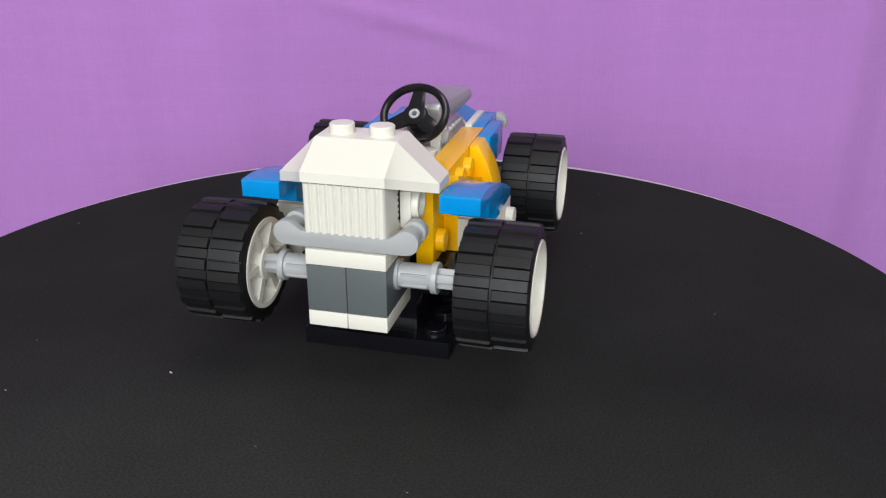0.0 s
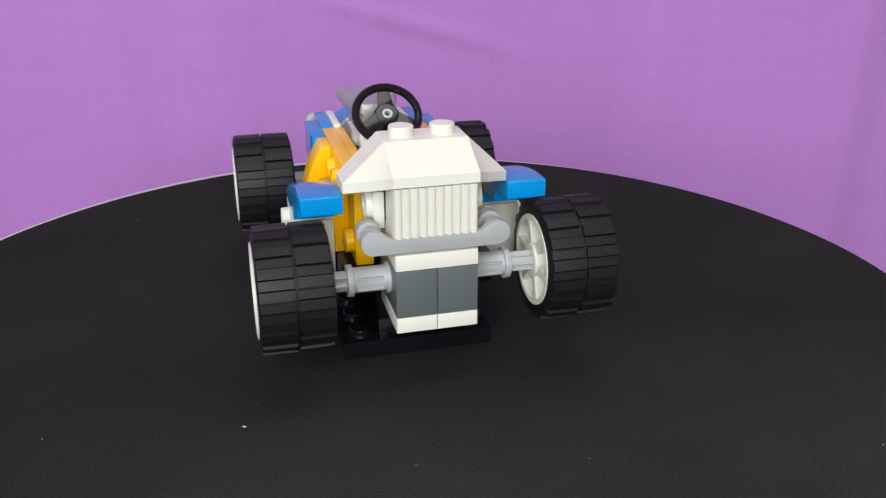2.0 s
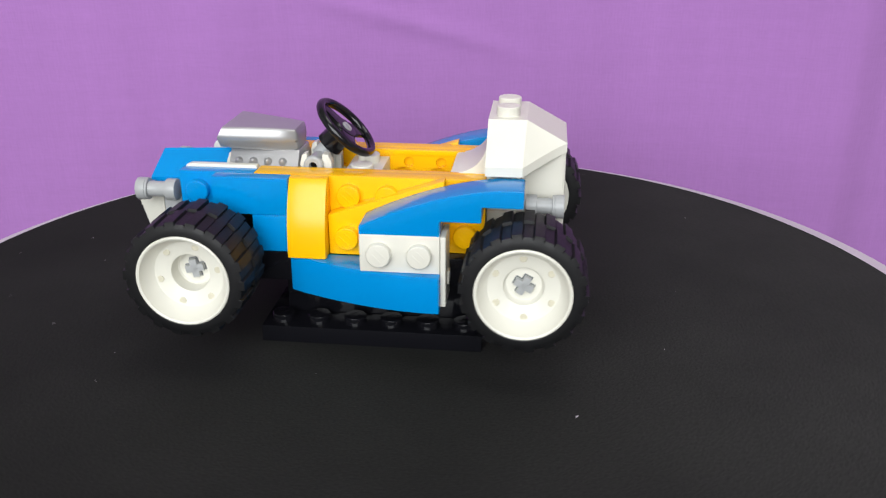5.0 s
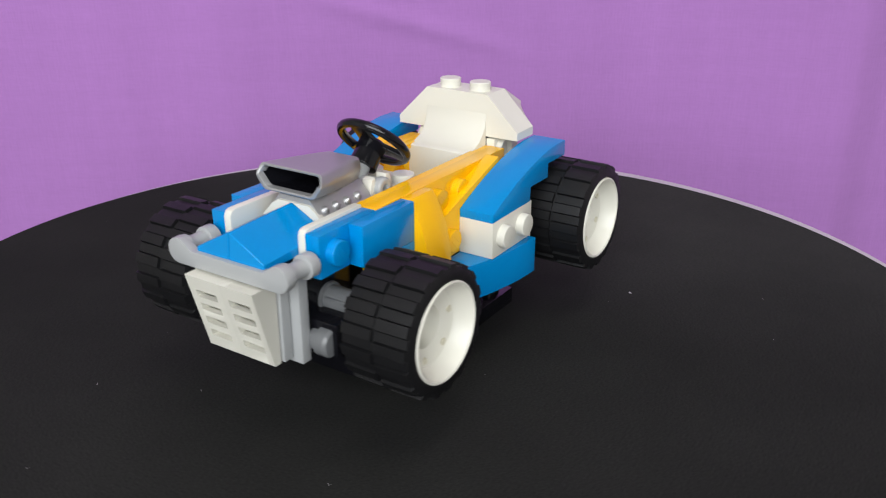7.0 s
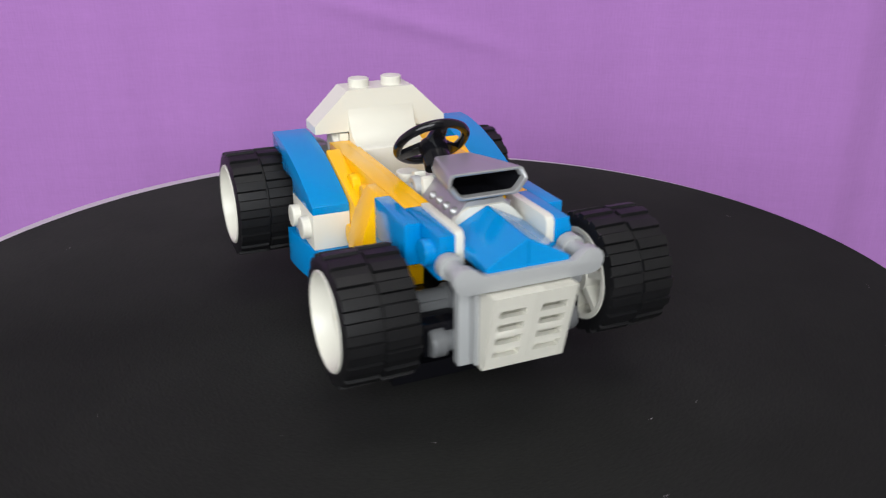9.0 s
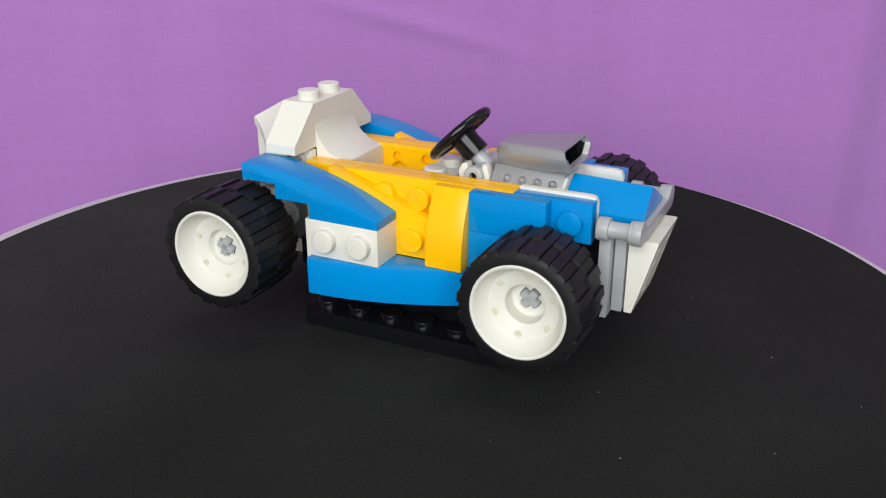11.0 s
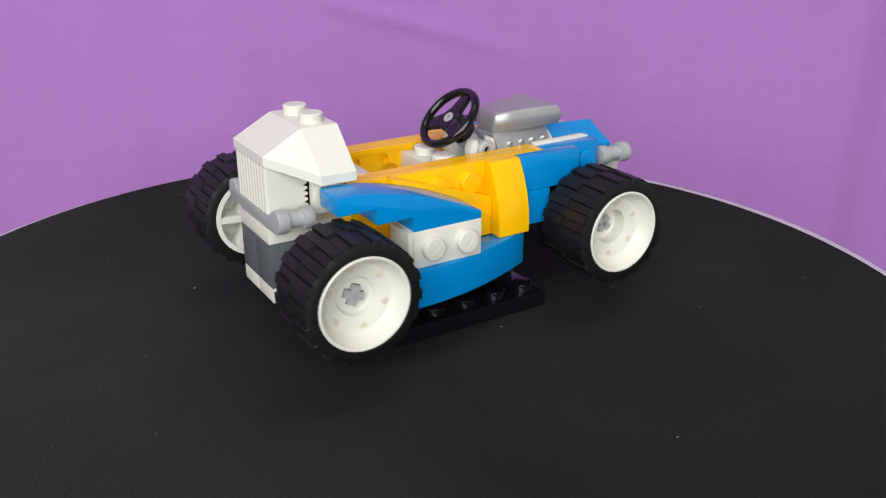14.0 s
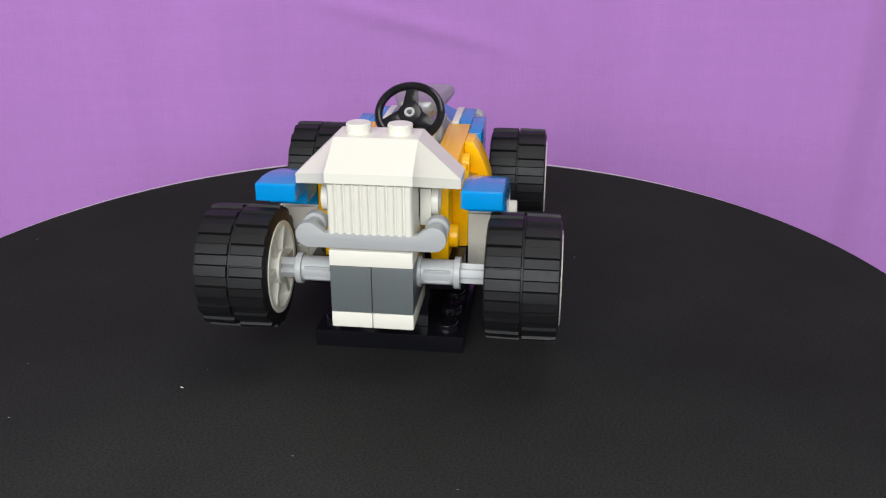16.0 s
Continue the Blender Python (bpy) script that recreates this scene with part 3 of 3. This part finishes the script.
def engine(car):
    top = part_empty("engine", car)
    # block with rivets
    bm = fresh()
    prism(bm, [(-7.4, 31), (-7.4, 34.6), (-3.6, 39.2), (3.6, 39.2), (7.4, 34.6), (7.4, 31)], "x", 56.5, 71.5)
    for s in (-1, 1):
        for k in range(4):
            lathe(bm, [(-0.3, 0.95), (0.2, 0.9), (0.85, 0.25), (0.9, 0)], (59.9 + 3.2 * k, s * 5.43, 37.0), (0, s * 0.77, 0.64), 14)
    part("engine_block", bm, SILVER, top, "dull silver block with rivets", 0.12)
    # scoop, hollow, flaring to the front, with soft edges
    def section(x, half, low, high, shrink=0.0):
        """A rounded section: narrow at the foot, widest above it, a broad flat top."""
        corners = [(-half * 0.74, low), (half * 0.74, low), (half, low + (high - low) * 0.55), (half * 0.9, high), (-half * 0.9, high), (-half, low + (high - low) * 0.55)]
        cy, cz = 0.0, (low + high) / 2
        ring = []
        for i in range(6):
            p, c, q = (Vector(corners[(i + d) % 6]) for d in (-1, 0, 1))
            u, w = (p - c).normalized() * 0.75, (q - c).normalized() * 0.75
            for k in range(5):
                f = k / 4
                y, z = c + u * (1 - f) ** 2 + w * f ** 2
                ring.append((x - 1.1 * max(0.0, (z - cz) / (high - cz)) * (x > 71), y - shrink * (1 if y > 0 else -1), z + shrink * (1 if z < cz else -1)))
        return [bm.verts.new(p) for p in ring]
    def skin(loops):
        for a, b in zip(loops, loops[1:]):
            for k in range(len(a)):
                bm.faces.new((a[k], a[(k + 1) % len(a)], b[(k + 1) % len(a)], b[k]))
    bm = fresh()
    loops = [section(56.7, 4.0, 38.9, 43.3, 0.4), section(57.2, 4.4, 38.8, 43.7), section(61, 5.3, 38.9, 44.1), section(66, 6.5, 39.3, 44.45), section(71.6, 7.8, 39.8, 44.7), section(73.0, 8.0, 40.0, 44.75), section(73.15, 8.0, 40.0, 44.75, 0.25), section(73.0, 8.0, 40.0, 44.75, 0.55), section(71.9, 7.9, 40.0, 44.7, 0.7)]
    skin(loops)
    bm.faces.new(loops[0])
    part("air_scoop", bm, SILVER, top, "dull silver air scoop with open front", 0, smooth=50)
    # black liner added to give the hollow of the scoop its shade
    bm = fresh()
    loops = [section(71.85, 7.9, 40.0, 44.7, 0.68), section(61.0, 4.9, 39.6, 43.6, 0.7)]
    skin(loops)
    bm.faces.new(loops[1])
    part("scoop_inside", bm, BLACK, top, "black liner for the shade inside the scoop", 0, smooth=50)


def bonnet(car):
    """Blue ridged nose piece and the white curved plate behind it."""
    for s in (-1, 1):
        bm = fresh()
        hull(bm, [(x, y * s, z) for x, y, z in ((72.2, 0.06, 32.2), (72.2, 7.9, 32.2), (88.6, 0.06, 32.2), (88.6, 7.9, 32.2), (72.2, 7.9, 34.2), (88.5, 7.9, 33.5),
                                                (88.2, 0.06, 37.7), (72.2, 0.06, 38.3))])
        part("nose_slope", bm, BLUE, car, "blue ridged nose slope", 0.2, smooth=12)
    bm = fresh()
    out = [(-7.6, 32), (-7.6, 34.6), (-5.2, 37.2), (-3.6, 38.2), (3.6, 38.2), (5.2, 37.2), (7.6, 34.6), (7.6, 32)]
    prism(bm, out, "x", 70.6, 72.1)
    part("arch_plate", bm, WHITE, car, "white plate with sloping corners", 0.15)


def grille(car):
    for y0 in (-8, 0):
        bm = fresh()
        y1 = y0 + 8
        zt, zb = 29.4, 13.9
        def face(z):
            return 87.7 + 4.2 * (z - zb) / (zt - zb)
        rows = [zb, 16.4, 17.9, 19.3, 20.8, 22.2, 23.7, 25.1, 26.6, zt]
        # frame bars
        for k in range(0, len(rows), 2):
            a, b = rows[k], rows[k + 1]
            prism(bm, [(face(a) - 1.3, a), (face(a), a), (face(b), b), (face(b) - 1.3, b)], "y", y0 + 1.55, y1 - 1.45)
        for c, d in ((y0 + 0.01, y0 + 1.55), (y1 - 1.45, y1 - 0.01)):
            prism(bm, [(86.2, zb), (face(zb), zb), (face(zt), zt), (86.2, zt)], "y", c, d)
        prism(bm, [(86.2, zt - 1.2), (face(zt - 1.2) - 0.2, zt - 1.2), (face(zt) - 0.2, zt - 0.02), (86.2, zt - 0.02)], "y", y0 + 1.5, y1 - 1.4)
        prism(bm, [(86.2, zb), (86.2, zt - 1.2), (86.9, zt - 1.2), (86.9, zb)], "y", y0 + 1.5, y1 - 1.4)
        part("grille_slope", bm, WHITE, car, "white slotted grille slope", 0.06)
    block("plate", GREY, car, 83.6, 85.9, -8.6, 8.6, 14.0, 30.4)
    block("plate", GREY, car, 81.0, 83.4, -10.6, 10.6, 13.0, 30.2)
    for s in (-1, 1):
        bm = fresh()
        lathe(bm, [(0, 0), (0, 2.1), (1.8, 2.1), (1.8, 2.8), (4.0, 2.8), (4.6, 2.4), (4.6, 0)], (79.6, s * 10.2, 16.8), (0, s, 0), 20)
        part("peg", bm, MIDGREY, car, "grey round peg", 0.15)


def chassis(car):
    # tail stack
    for y0 in (-8, 0):
        block("tile", WHITE, car, 0, 16, y0, y0 + 8, 12.8, 16)
        block("brick", DARKGREY, car, 0, 16, y0, y0 + 8, 16, 25.6)
    block("plate", WHITE, car, 0, 16, -8, 8, 25.6, 28.8)
    block("plate", WHITE, car, 2.2, 16, -8, 8, 28.8, 32)
    block("brick", BLACK, car, 9.3, 16, -7.6, 7.6, 32, 41.5)
    ribbed(car)
    cowl(car)
    block("plate", WHITE, car, 16, 56, -8, 8, 25.6, 28.8)
    block("plate", BLACK, car, 16, 80, -15.8, 15.8, 14.2, 20.7)
    block("plate", BLACK, car, 16, 80, -8, 8, 12.9, 14.2)
    block("brick", BLACK, car, 66, 81, -8, 8, 14.4, 32)
    block("brick", WHITE, car, 39, 47, -8, 8, 28.8, 35, [(43, -4), (43, 4)])
    bumper(car, 2.05, -1, 31.6, 5.8)
    bumper(car, 87.7, 1, 32.2, 6.6)
    for s in (-1, 1):
        block("plate", GREY, car, 56.6, 62, s * 9, s * 14.6, 15.4, 18.6)
    # black stand under the car
    block("stand_plate", BLACK, car, 16, 64, -16, 16, -0.62, 3.2, [(20 + 8 * i, -12 + 8 * j) for i in range(6) for j in (0, 3)], "black base plate with studs")
    block("stand_brick", BLACK, car, 20, 60, -8, 8, 3.2, 12.85, (), "black bricks carrying the car")


def toy_car():
    car = new("toy_car")
    tagged(car, "blue, orange and white toy brick roadster on black stand", "toy car")
    chassis(car)
    for s in (-1, 1):
        flank(car, s)
    for s in (-1, 1):
        cockpit_wall(car, s)
    for cx, s, yo, cz, spin in ((7.4, -1, 35.3, 22.1, 20), (7.4, 1, 33.5, 21.6, -28), (72.6, -1, 31.4, 21.2, 38), (72.6, 1, 34.0, 21.4, 12)):
        wheel(car, cx, s, yo, cz, spin)
    seat(car)
    steering(car)
    engine(car)
    bonnet(car)
    grille(car)
    return car


room()
backdrop()
table = turntable()
car = toy_car()


def motions():
    walk(table, [(t, pose(0, 0, 0, 0, 0, a)) for t, a, px, py in TURN])
    walk(car, [(t, pose(px * MM, py * MM, 0, 0, 0, a)) for t, a, px, py in TURN])


motions()
